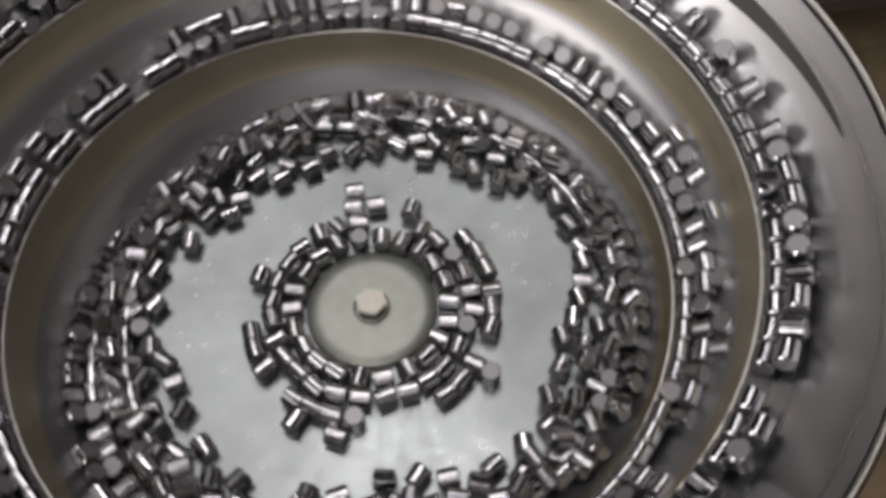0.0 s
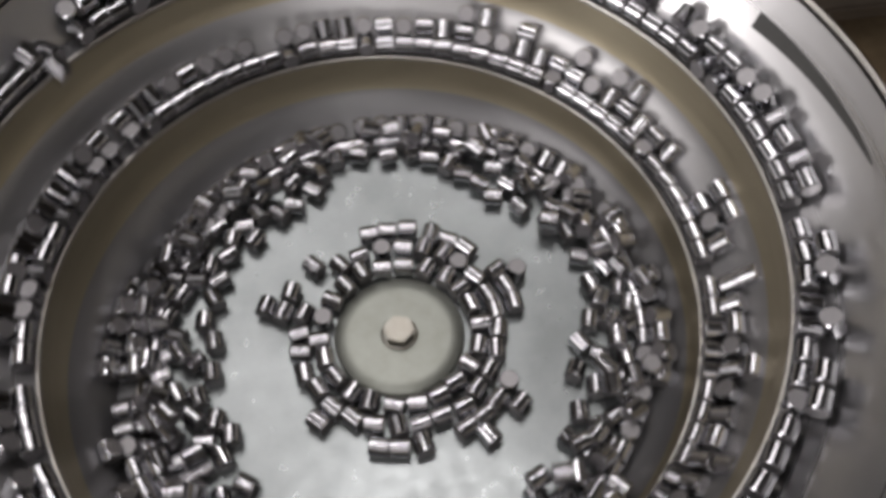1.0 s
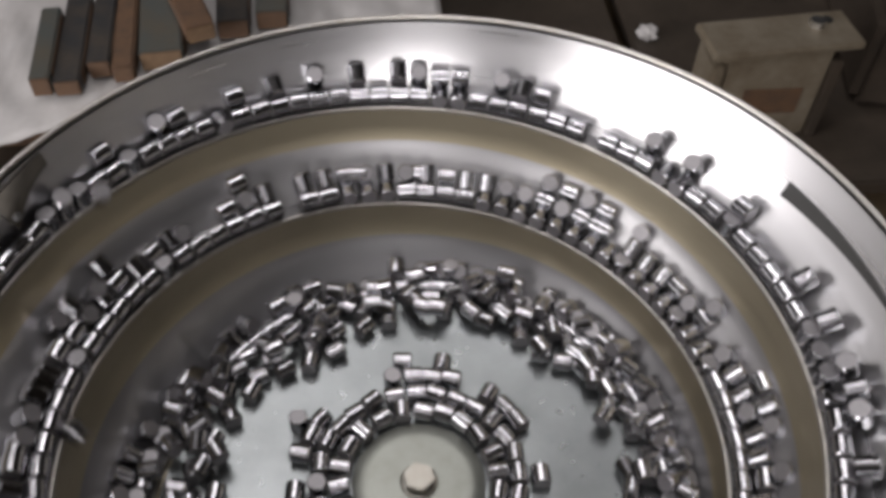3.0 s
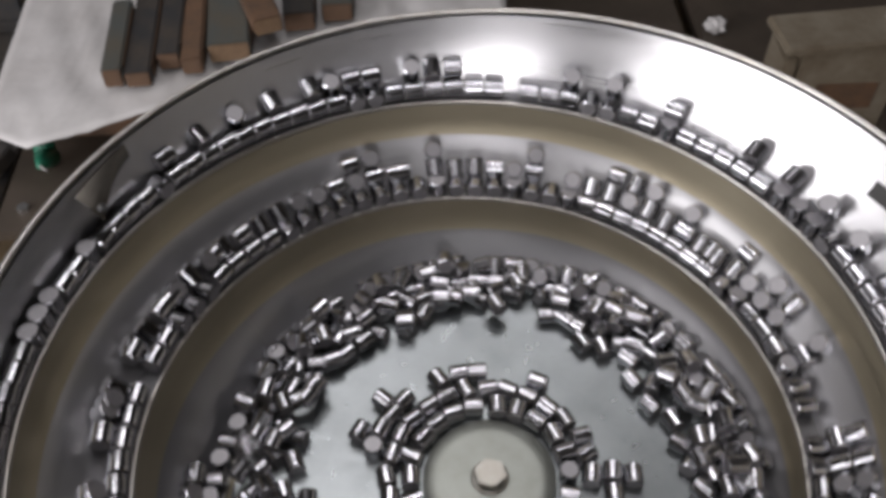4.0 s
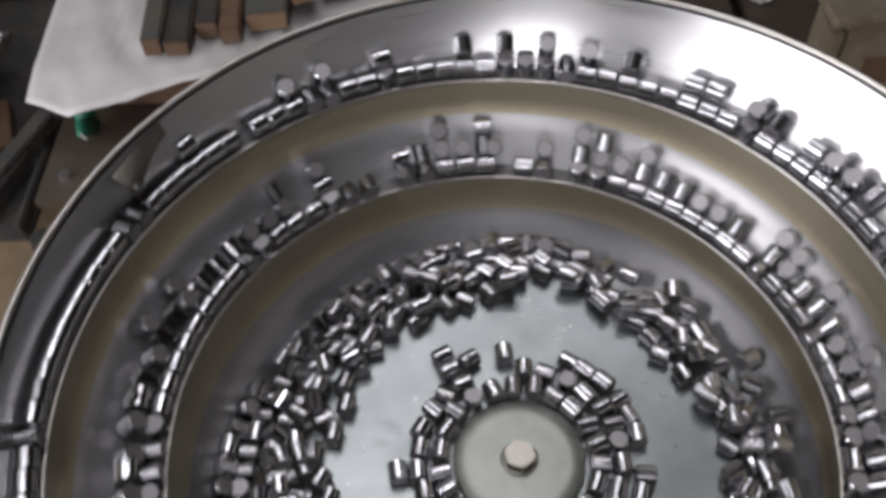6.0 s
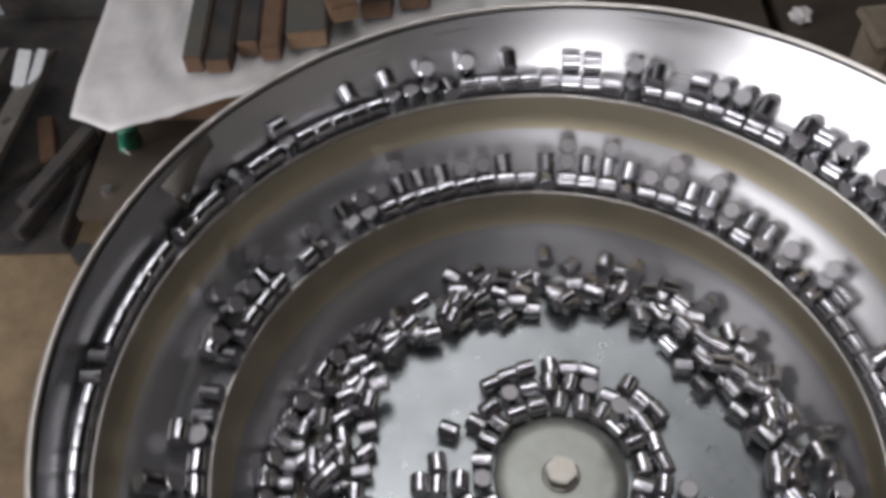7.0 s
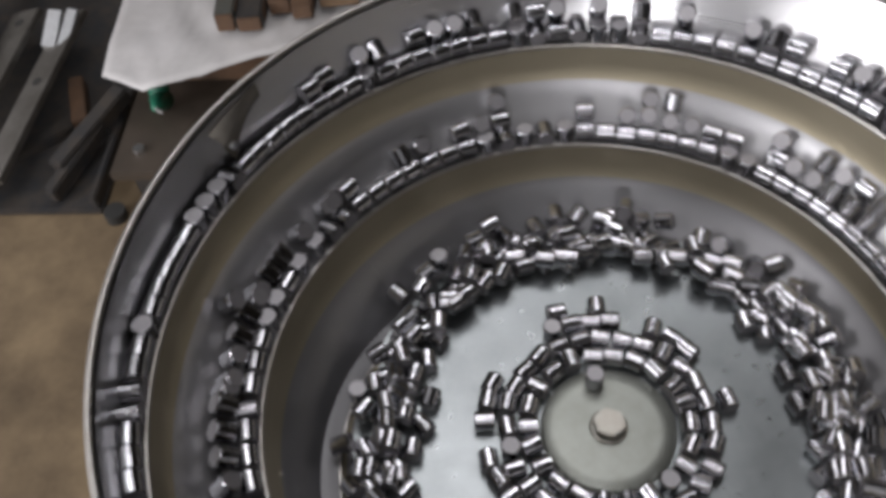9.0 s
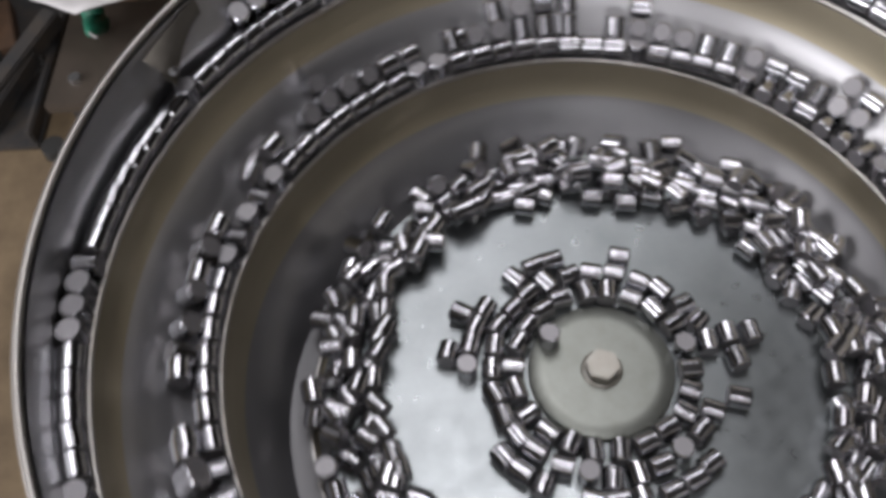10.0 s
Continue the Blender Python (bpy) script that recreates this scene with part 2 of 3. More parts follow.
def build_bowl():
    # floor: flat middle, turned up at its outer edge
    prof = [(0.0, FLOOR_Z + 0.0005), (0.03, FLOOR_Z + 0.0005), (0.09, FLOOR_Z), (0.146, FLOOR_Z), (0.152, FLOOR_Z + 0.0005)]
    b = lathe(prof[1:], 160)
    part("bowl_floor", b, FLOOR, bowl, "worn light grey bowl floor", True)
    # lowest wall: from the floor up to the first turn of the track
    wall = []
    for i in range(-215, 146, 3):
        r, z = edge(i)
        z = max(z - 0.0025, FLOOR_Z + 0.0006)
        zc = FLOOR_Z + (z - FLOOR_Z) * 0.48
        rc = r - 0.0025
        f = min(0.152, rc - (zc - FLOOR_Z) * 0.8)
        wall.append([polar(q.x, i, q.y) for q in wall_profile(f, FLOOR_Z + 0.0004, rc, zc, r, z)])
    two_tone("lower_wall", wall, LOW_STEEL, RISER, 5, bowl, "grey lower wall with a tan riser")
    # the track: lip, ledge, sloping wall, riser
    lip, ledge, slope, outer = [], [], [], []
    phi = PHI_START
    while phi <= PHI_END + 0.1:
        r, z = edge(phi)
        R, Z = wall_top(phi)
        lip.append([polar(r + 0.0003, phi, z - 0.0028), polar(r - 0.0004, phi, z - 0.0018), polar(r - 0.0004, phi, z - 0.0002), polar(r + 0.0004, phi, z + 0.0005), polar(r + 0.0013, phi, z + 0.0004)])
        ledge.append([polar(r + 0.0013, phi, z + 0.0004), polar(r + LEDGE * 0.5, phi, z - 0.0002), polar(r + LEDGE, phi, z)])
        if phi + 360 <= PHI_END:
            zc = z + (Z - z) * 0.48
            rc = R - 0.0025
            slope.append([polar(q.x, phi, q.y) for q in wall_profile(r + LEDGE, z, rc, zc, R, Z)])
        if PHI_END - 360 <= phi <= PHI_END - 12:
            e = rim_r(phi)
            foot = min(r + LEDGE, e - 0.004)
            outer.append([polar(foot, phi, z), polar(foot + (e - 0.003 - foot) * 0.45, phi, z + (RIM_Z - z) * 0.28),
                          polar(foot + (e - 0.003 - foot) * 0.85, phi, z + (RIM_Z - z) * 0.7), polar(e - 0.0025, phi, RIM_Z - 0.004)])
        phi += 3
    part("track_lip", sweep(lip), RIMM, bowl, "bright worn inner lip of the track", True)
    part("track", sweep(ledge[:53]), LEDGEM, bowl, "dark steel start of the spiral track", True)
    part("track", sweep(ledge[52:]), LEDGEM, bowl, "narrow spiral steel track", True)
    two_tone("sloping_wall", slope[:53], LOW_STEEL, RISER, 5, bowl, "darker grey lower start of the wall")
    two_tone("sloping_wall", slope[52:], SLOPE, RISER, 5, bowl, "grey steel wall with a tan riser")
    part("outer_wall", sweep(outer), STEEL, bowl, "polished flared outer wall", True)
    # rolled rim and the outside
    ring = [(RIM_R + 0.0019 * math.cos(a), RIM_Z - 0.0019 + 0.0019 * math.sin(a)) for a in [i * math.pi / 5 for i in range(10)]]
    rim = part("rim", lathe(ring, 180, True), RIMM, bowl, "rolled bright rim", True)
    rim.location.x = RIM_X
    shell = part("outer_shell", lathe([(RIM_R + 0.001, RIM_Z - 0.005), (RIM_R + 0.001, 0.03), (0.2, -0.015), (0.03, -0.015)], 120), STEEL, bowl, "", True)
    shell.location.x = RIM_X
    # centre plate and bolt
    plate = lathe([(0.0004, 0.0), (0.030, 0.0), (0.0388, -0.0001), (0.0398, -0.0009), (0.04, -0.002), (0.04, FLOOR_Z)], 96)
    disc = part("centre_plate", plate, DISC, bowl, "round dull zinc centre plate", True)
    b = bmesh.new()
    bmesh.ops.create_cone(b, cap_ends=True, segments=6, radius1=0.0098, radius2=0.0098, depth=0.0065, matrix=Matrix.Translation((0, 0, 0.0045)) @ Matrix.Rotation(0.2, 4, "Z"))
    bmesh.ops.bevel(b, geom=list(b.edges), offset=0.0008, segments=2, affect="EDGES")
    part("hex_bolt", b, BOLT, disc, "hexagonal plated bolt head")
    part("washer", lathe([(0.0095, 0.0013), (0.0112, 0.0012), (0.0114, 0.0002)], 48), BOLT, disc, "", True)


build_bowl()


def outer_wall_r(phi, z):
    """Radius of the outer wall's face at a running angle and a height."""
    r, z0 = edge(phi)
    e = rim_r(phi)
    foot = min(r + LEDGE, e - 0.004)
    pts = [(foot, z0), (foot + (e - 0.003 - foot) * 0.45, z0 + (RIM_Z - z0) * 0.28),
           (foot + (e - 0.003 - foot) * 0.85, z0 + (RIM_Z - z0) * 0.7), (e - 0.0025, RIM_Z - 0.004)]
    return float(np.interp(z, [p[1] for p in pts], [p[0] for p in pts]))


def build_slot():
    """The narrow wedge-shaped gap in the outer wall: a dark strip painted for its shade."""
    rows = []
    for i in range(17):
        k = i / 16
        th = 25.3 - 26.3 * k
        z = 0.1275 + 0.0020 * k
        h = 0.0042 * (1 - k) ** 0.7 + 0.0003
        rows.append([polar(outer_wall_r(360 + th, zz) - 0.0006, th, zz) for zz in (z - h, z, z + h)])
    part("slot", sweep(rows), DARK, bowl, "dark strip standing in for a shaded slot in the outer wall", True)


build_slot()


def build_wiper():
    """The bent plate on the outer wall that sweeps off the second row."""
    rows = []
    for i in range(9):
        k = i / 8
        th = 145.0 + 10.0 * k
        top, foot = 0.1480 - 0.004 * k, 0.1400 - 0.006 * k
        reach = 0.003 + 0.0145 * k ** 1.5
        rw = outer_wall_r(360 + th, top)
        rows.append([polar(rw - 0.0008, th, top), polar(rw - 0.0012 - reach * 0.5, th, (top + foot) / 2 + 0.001), polar(rw - reach, th, foot), polar(rw - reach + 0.0006, th, foot - 0.0012), polar(rw - reach * 0.5, th, (top + foot) / 2 - 0.0012)])
    plate = part("wiper_plate", sweep(rows), BROWNSTEEL, bowl, "bent brown steel wiper plate over the track", True)
    b = bmesh.new()
    bmesh.ops.create_cone(b, cap_ends=True, segments=10, radius1=0.0022, radius2=0.0018, depth=0.003, matrix=Matrix.Translation(polar(outer_wall_r(515, 0.146) - 0.0155, 154.2, 0.1395)) @ Matrix.Rotation(0.7, 4, "Y"))
    part("screw", b, SHINY, plate, "small bright screw head")


build_wiper()
tagged(bowl, kind="thing")

# ---------------------------------------------------------------- surroundings
floor = part("floor", box(7, 7, 0.1, pose(0, 0, -0.531)), CONCRETE)
tagged(floor, "stained brown concrete workshop floor", "floor", kind="structure")
# walls and ceiling out of view, toned to set the steel's reflections and fill
for nm, m, sx, sy in (("wall_north", pose(0, 3.55, -0.431), 7, 0.1), ("wall_south", pose(0, -3.55, -0.431), 7, 0.1),
                      ("wall_east", pose(3.55, 0, -0.431), 0.1, 7), ("wall_west", pose(-3.55, 0, -0.431), 0.1, 7)):
    tagged(part(nm, box(sx, sy, 2.9, m), DARKWALL), "unseen workshop wall, dark for the steel's reflections", "wall", kind="structure")
tagged(part("ceiling", box(7.2, 7.2, 0.1, pose(0, 0, 2.44)), CEIL), "unseen workshop ceiling, toned for reflections and fill", "ceiling", kind="structure")



def cyl_bm(r, h, m=None, seg=20, bm=None):
    b = bm or bmesh.new()
    bmesh.ops.create_cone(b, cap_ends=True, segments=seg, radius1=r, radius2=r, depth=h, matrix=(m or Matrix()) @ Matrix.Translation((0, 0, h / 2)))
    return b


def build_stand():
    st = thing("feeder_base", "dark steel drive base under the bowl", "machine base", pose(0, 0, 0))
    part("column", lathe([(0.15, -0.0155), (0.15, -0.05), (0.12, -0.06), (0.12, -0.15), (0.16, -0.16), (0.16, -0.431)], 48), IRON, st, "", True)


def build_bench():
    """Low steel bench behind the bowl, with a plate top."""
    be = thing("steel_bench", "low oily brown steel bench with a plate top", "bench", pose(0, 0, 0))
    part("bench_top", box(0.74, 0.74, 0.012, pose(-0.085, 0.727, -0.172), 0.002), BROWNMETAL, be)
    part("front_panel", box(0.68, 0.01, 0.071, pose(-0.09, 0.378, -0.2435)), IRON, be)
    for x in (-0.435, 0.26):
        for y in (0.400, 1.07):
            part("leg", box(0.03, 0.03, 0.073, pose(x, y, -0.245), 0.002), IRON, be)


def build_back_bench():
    be = thing("machine_table", "dark greasy machine table", "table", pose(0, 0, 0))
    part("table_top", box(1.3, 1.1, 0.02, pose(0.95, 0.93, -0.18), 0.003), BROWNMETAL, be)
    for x in (0.36, 1.52):
        for y in (0.45, 1.42):
            part("leg", box(0.05, 0.05, 0.065, pose(x, y, -0.245), 0.003), IRON, be)


def build_board():
    """The board that carries the sheet."""
    b = thing("wooden_board", "thick wooden board under a white sheet", "board", pose(-0.180, 0.785, -0.16, 0, 0, 0))
    for i in range(4):
        part("plank", box(0.50, 0.145, 0.055, pose(0, -0.222 + 0.148 * i, 0), 0.003), RUST, b)


def build_sheet():
    """A crumpled white sheet whose front corner droops over the board."""
    b = bmesh.new()
    nx, ny = 56, 56
    grid = []
    for j in range(ny + 1):
        row = []
        for i in range(nx + 1):
            u, v = i / nx, j / ny
            front = 0.460 - 0.255 * u if u < 0.094 else min(0.49, 0.436 + 0.175 * (u - 0.094))
            front += 0.004 * noise.noise((u * 9, 3, 1))
            left = -0.485 - 0.03 * v
            x = left + u * (0.07 - left)
            y = front + v * (1.06 - front)
            over = max(0.0, 0.50 - y - 0.10 * (x + 0.45)) * 0.12 + max(0.0, -0.46 - x) * 0.05
            calm = min(1.0, u * 9)
            z = -0.1020 - over + calm * (0.004 * noise.noise((x * 9, y * 5, 4)) + 0.009 * (0.5 - abs(noise.noise((x * 26 + 9 * y, y * 9, 9))))) + 0.0012 * noise.noise((x * 75, y * 60, 2))
            row.append(b.verts.new((x * 0.962, y * 0.968, z)))
        grid.append(row)
    for j in range(ny):
        for i in range(nx):
            b.faces.new((grid[j][i], grid[j][i + 1], grid[j + 1][i + 1], grid[j + 1][i]))
    me = mesh_of("white_sheet", b, SHEET)
    ob = new("white_sheet", me)
    sol = ob.modifiers.new("thickness", "SOLIDIFY")
    sol.thickness = 0.0015
    tagged(ob, "crumpled grimy white plastic sheet over a board", "sheet")


def build_blocks():
    """Dark iron bars with rusty sawn ends lying on the sheet."""
    # middle of the front end, width, length, height, turn, lift, body, end
    rows = [(-0.340, 0.491, 0.0205, 0.122, 0.022, 4.5, 0, TEAL, RUST), (-0.3150, 0.490, 0.026, 0.150, 0.018, 4.0, 0, IRON, RUST),
            (-0.2880, 0.517, 0.023, 0.200, 0.020, 4.0, 0, IRON, RUST), (-0.2630, 0.508, 0.0215, 0.210, 0.019, 5.0, 0, RUST, RUST),
            (-0.2270, 0.527, 0.043, 0.200, 0.022, 6.0, 0, TEAL, CUT), (-0.1850, 0.541, 0.030, 0.150, 0.018, 20.0, 0.0225, RUST, CUT),
            (-0.1580, 0.575, 0.034, 0.200, 0.022, 4.0, 0, IRON, RUST), (-0.1180, 0.590, 0.034, 0.200, 0.022, 2.0, 0, TEAL, RUST)]
    for x, y, w, l, h, a, lift, body, end in rows:
        t = thing("iron_block", "long cast iron bar with rusty sawn ends, lying on the sheet", "iron bar", pose(x, y, -0.0935 + lift, 0, 0, a), "bars on the sheet")
        part("body", box(w, l, h, pose(0, l / 2, 0), 0.002), body, t)
        part("sawn_end", box(w - 0.002, 0.003, h - 0.002, pose(0, 0, 0.001), 0.001), end, t, "rusty orange sawn end")
        part("rust_side", box(0.0015, l * 0.8, h * 0.8, pose(w / 2 + 0.0003, l * 0.5, 0.001)), RUST, t, "rusty side of the bar")


def build_bars():
    """Flat drilled steel bars and offcuts beside the bench."""
    bin_ = thing("scrap_tray", "dark steel tray of drilled bars", "tray", pose(-0.715, 0.585, -0.245))
    part("base", box(0.44, 0.42, 0.01, None, 0.002), IRON, bin_)
    for nm, m, sx, sy in (("side", pose(-0.215, 0, 0.01), 0.008, 0.42), ("side", pose(0.215, 0, 0.01), 0.008, 0.42), ("side", pose(0, 0.206, 0.01), 0.42, 0.008)):
        part(nm, box(sx, sy, 0.018, m, 0.002), IRON, bin_)
    c = thing("tool_cabinet", "low dark brown steel cabinet", "cabinet", pose(-0.86, 1.0, -0.245))
    part("body", box(0.66, 0.40, 0.14, None, 0.004), BROWNMETAL, c)
    part("door", box(0.30, 0.008, 0.12, pose(-0.16, -0.204, 0.01), 0.002), IRON, c)
    part("door", box(0.30, 0.008, 0.12, pose(0.16, -0.204, 0.01), 0.002), IRON, c)
    for x, y, z, a, tilt, w, l in ((-0.623, 0.534, -0.196, -5.5, 3, 0.036, 0.27), (-0.690, 0.53, -0.20, -4, 2, 0.042, 0.30), (-0.73, 0.60, -0.19, 12, 3, 0.036, 0.30), (-0.80, 0.58, -0.2, -10, 2, 0.036, 0.3)):
        t = thing("flat_bar", "dull grey drilled flat steel bar", "steel bar", pose(x * 0.955, y * 0.965, z, tilt, -16, a), "drilled bars")
        part("bar", box(w, l, 0.008, None, 0.001), GREYPLATE, t)
        # each hole is a dark disc on the bar, painted for the shade inside
        for k in (-0.42, 0.05, 0.42):
            part("hole", cyl_bm(0.006, 0.0012, pose(0, k * l, 0.0076)), DARK, t, "dark disc painted for the shade in a drilled hole")
    for x, y, z, a, w, l in ((-0.632, 0.635, -0.185, 2, 0.016, 0.05), (-0.612, 0.637, -0.186, -3, 0.012, 0.05), (-0.73, 0.77, -0.185, 40, 0.03, 0.05)):
        t = tagged(part("steel_offcut", box(w, l, 0.012, pose(0, 0, 0), 0.001), SHINY), "bright cut steel offcut", "steel offcut")
        t.matrix_world = pose(x * 0.95, y * 0.965, z, 20, 10, a)
    for x, y, z, a, w, l in ((-0.545, 0.485, -0.215, -25, 0.02, 0.12), (-0.555, 0.445, -0.225, -20, 0.015, 0.10)):
        t = tagged(part("steel_offcut", box(w, l, 0.02, None, 0.002), IRON), "oily dark steel offcut beside the bench", "steel offcut")
        t.matrix_world = pose(x * 0.955, y * 0.965, z, 6, 0, a)
    for x, y, a, w, l, h, mat, label in ((-0.524, 0.492, 35, 0.014, 0.020, 0.012, SHINY, "bright steel chip in the tray"), (-0.545, 0.478, -25, 0.012, 0.032, 0.014, CUT, "rusty steel offcut in the tray"),
                                         (-0.546, 0.440, 15, 0.010, 0.016, 0.010, CUT, "rusty steel offcut in the tray"), (-0.590, 0.475, -50, 0.020, 0.070, 0.012, IRON, "dark iron offcut in the tray"),
                                         (-0.560, 0.530, 20, 0.018, 0.080, 0.020, RUST, "rusty bar end in the tray")):
        t = tagged(part("steel_offcut", box(w, l, h, None, 0.0015), mat), label, "steel offcut")
        t.matrix_world = pose(x, y, -0.235, 0, 0, a)
    f = thing("rubber_foot", "small black rubber foot on the floor", "rubber foot", pose(-0.479, 0.371, -0.2448))
    part("pad", cyl_bm(0.012, 0.012, None, 18), DARK, f)


def build_small():
    t = thing("cable_tie", "green plastic clip with a thin cord", "clip", pose(-0.413, 0.432, -0.136, -30, 0, 14))
    b = bmesh.new()
    bmesh.ops.create_cone(b, cap_ends=True, segments=14, radius1=0.013, radius2=0.0035, depth=0.048, matrix=Matrix.Rotation(math.radians(90), 4, "X"))
    bmesh.ops.bevel(b, geom=list(b.edges), offset=0.0008, segments=1, affect="EDGES")
    part("clip", b, GREEN, t, "", True)
    part("loop", cyl_bm(0.011, 0.006, pose(0.0, 0.022, 0.008), 16), GREEN, t)
    cu = bpy.data.curves.new("cord", "CURVE")
    cu.dimensions, cu.bevel_depth = "3D", 0.0011
    sp = cu.splines.new("BEZIER")
    sp.bezier_points.add(2)
    for p, c in zip(sp.bezier_points, ((0, -0.022, 0.0), (0.006, -0.045, 0.002), (0.016, -0.075, 0.004))):
        p.co, p.handle_left_type, p.handle_right_type = c, "AUTO", "AUTO"
    cu.materials.append(SHEET)
    co = new("cord", cu)
    co.parent = t
    n = thing("hex_nut", "small bright nut on the bench top", "nut", pose(-0.430, 0.388, -0.16))
    part("nut", cyl_bm(0.006, 0.005, None, 6), SHINY, n)
    f = bmesh.new()
    bmesh.ops.create_icosphere(f, subdivisions=3, radius=0.012)
    for v in f.verts:
        v.co *= 1 + 0.5 * noise.noise(v.co * 160)
        v.co.z *= 0.6
    w = tagged(part("crumpled_foil", f, SHEET), "crumpled scrap of white wrapping", "scrap")
    w.matrix_world = pose(0.320, 0.640, -0.152)


def build_fixture():
    """The grey bracket plate with a bolt, on a rusty block."""
    t = thing("machine_bracket", "grey steel bracket plate bolted on a rusty block", "bracket", pose(0.393, 0.474, -0.16))
    part("foot", box(0.112, 0.044, 0.115, pose(0, 0.004, 0), 0.004), TANSTEEL, t, "greasy cast foot")
    part("rust_patch", box(0.062, 0.002, 0.032, pose(0.004, -0.0185, 0.035)), RUST, t, "rust patch on the foot")
    part("rib", box(0.012, 0.050, 0.10, pose(-0.062, 0.004, 0), 0.002), TANSTEEL, t)
    part("rib", box(0.012, 0.050, 0.10, pose(0.062, 0.004, 0), 0.002), BROWNMETAL, t)
    top = part("top_plate", box(0.158, 0.057, 0.009, pose(0.0, 0.0, 0.115, 0, 0, 5), 0.002), TANSTEEL, t)
    part("bolt", cyl_bm(0.008, 0.006, pose(0.040, 0.010, 0.124), 6), SHINY, top, "bright bolt head")
    # a dark disc on the plate paints the shade of a bolt hole
    part("bolt_hole", cyl_bm(0.006, 0.0012, pose(0.054, 0.018, 0.1236), 16), DARK, top, "dark disc painted for the shade in an open bolt hole")
    o = thing("cast_housing", "dark greasy cast machine housing", "housing", pose(0.66, 0.62, -0.16, 0, 0, -14))
    part("body", box(0.22, 0.30, 0.11, None, 0.01), BROWNMETAL, o)
    part("cover", box(0.16, 0.22, 0.02, pose(0, 0, 0.109), 0.004), BROWNMETAL, o)


build_stand()
SET = set(scene.objects)
build_bench()
build_back_bench()
build_board()
build_sheet()
build_blocks()
build_bars()
build_small()
build_fixture()
# the bench group was laid out at a smaller measure: set it to its true size and distance
EYE = Vector((-0.035, -0.245, 0.5))
GROW = Matrix.Translation(EYE) @ Matrix.Scale(1.25, 4) @ Matrix.Translation(-EYE)
for ob in [o for o in scene.objects if o not in SET and o.parent is None]:
    ob.matrix_world = GROW @ ob.matrix_world

# ---------------------------------------------------------------- rollers


def roller_bm(bm=None, m=None, sides=24):
    """One short steel roller, axis along x, with chamfered ends."""
    b = bm or bmesh.new()
    R, h, c = D_ROLL / 2, L_ROLL / 2, 0.0007

    def ring(x, r):
        return [b.verts.new((m or Matrix()) @ Vector((x, r * math.cos(2 * math.pi * i / sides), r * math.sin(2 * math.pi * i / sides)))) for i in range(sides)]
    for x0, r0, x1, r1 in ((-h + c, R, h - c, R), (-h, R - c, -h + c, R), (h - c, R, h, R - c)):
        p, q = ring(x0, r0), ring(x1, r1)
        for i in range(sides):
            j = (i + 1) % sides
            b.faces.new((p[i], p[j], q[j], q[i])).smooth = True
    b.faces.new(ring(-h, R - c)[::-1]).material_index = 1
    b.faces.new(ring(h, R - c)).material_index = 1
    return b


def plain_mesh(name, bm, mat):
    me = bpy.data.meshes.new(name)
    bm.normal_update()
    bm.to_mesh(me)
    bm.free()
    me.materials.append(mat)
    me.materials.append(ENDS)
    return me


ROLLER_MESH = plain_mesh("steel_roller", roller_bm(), ROLLER)
rng = random.Random(7)
MOVERS = []  # (object, function of time that gives its pose, seconds between rows)


def roller(label, group):
    return tagged(new("steel_roller", ROLLER_MESH), label, "roller", group)


# turning speed about the bowl's axis in degrees a second: quick on the floor and the lower turn, slow in the queue above
RATE_AT, RATE = (-600.0, -215.0, -100.0, 225.0, 330.0, 450.0, 520.0, 700.0), (68.0, 66.0, 57.0, 57.0, 30.0, 27.0, 23.0, 23.0)
CLOCK = [0.0]
ANGLE = [-800.0]
while ANGLE[-1] < 1100.0:
    ANGLE.append(ANGLE[-1] + 0.02 * float(np.interp(ANGLE[-1], RATE_AT, RATE)))
    CLOCK.append(CLOCK[-1] + 0.02)


CLOCK, ANGLE = np.array(CLOCK), np.array(ANGLE)


def angle_at(s):
    """The running angle that a roller reaches s seconds into its way."""
    return float(np.interp(s, CLOCK, ANGLE))


def clock_at(phi):
    return float(np.interp(phi, ANGLE, CLOCK))


def stream_edge(phi):
    r, z = edge(phi)
    if phi < PHI_START:
        return 0.1409, FLOOR_Z
    return r, z


def chute(over):
    """Rollers past the end of the track slide off down the discharge chute."""
    r, z = edge(PHI_END - 8)
    a = polar(r + 0.005, PHI_END - 8, z)
    way = Vector((0.62, -0.62, -0.48))
    return a + way * over, way


def base_pose(phi, dr, dz, tilt):
    """The frame at a place on the stream: x along the track, y inward, z up."""
    if phi > PHI_END - 8:
        over = math.radians(phi - PHI_END + 8) * 0.24
        p, way = chute(over)
        return Matrix.Translation(p + Vector((0, 0, dz))) @ way.to_track_quat("X", "Z").to_matrix().to_4x4()
    r, z = stream_edge(phi)
    p = polar(r + dr, phi, z + dz)
    return Matrix.Translation(p) @ Matrix.Rotation(math.radians(phi + 90), 4, "Z")


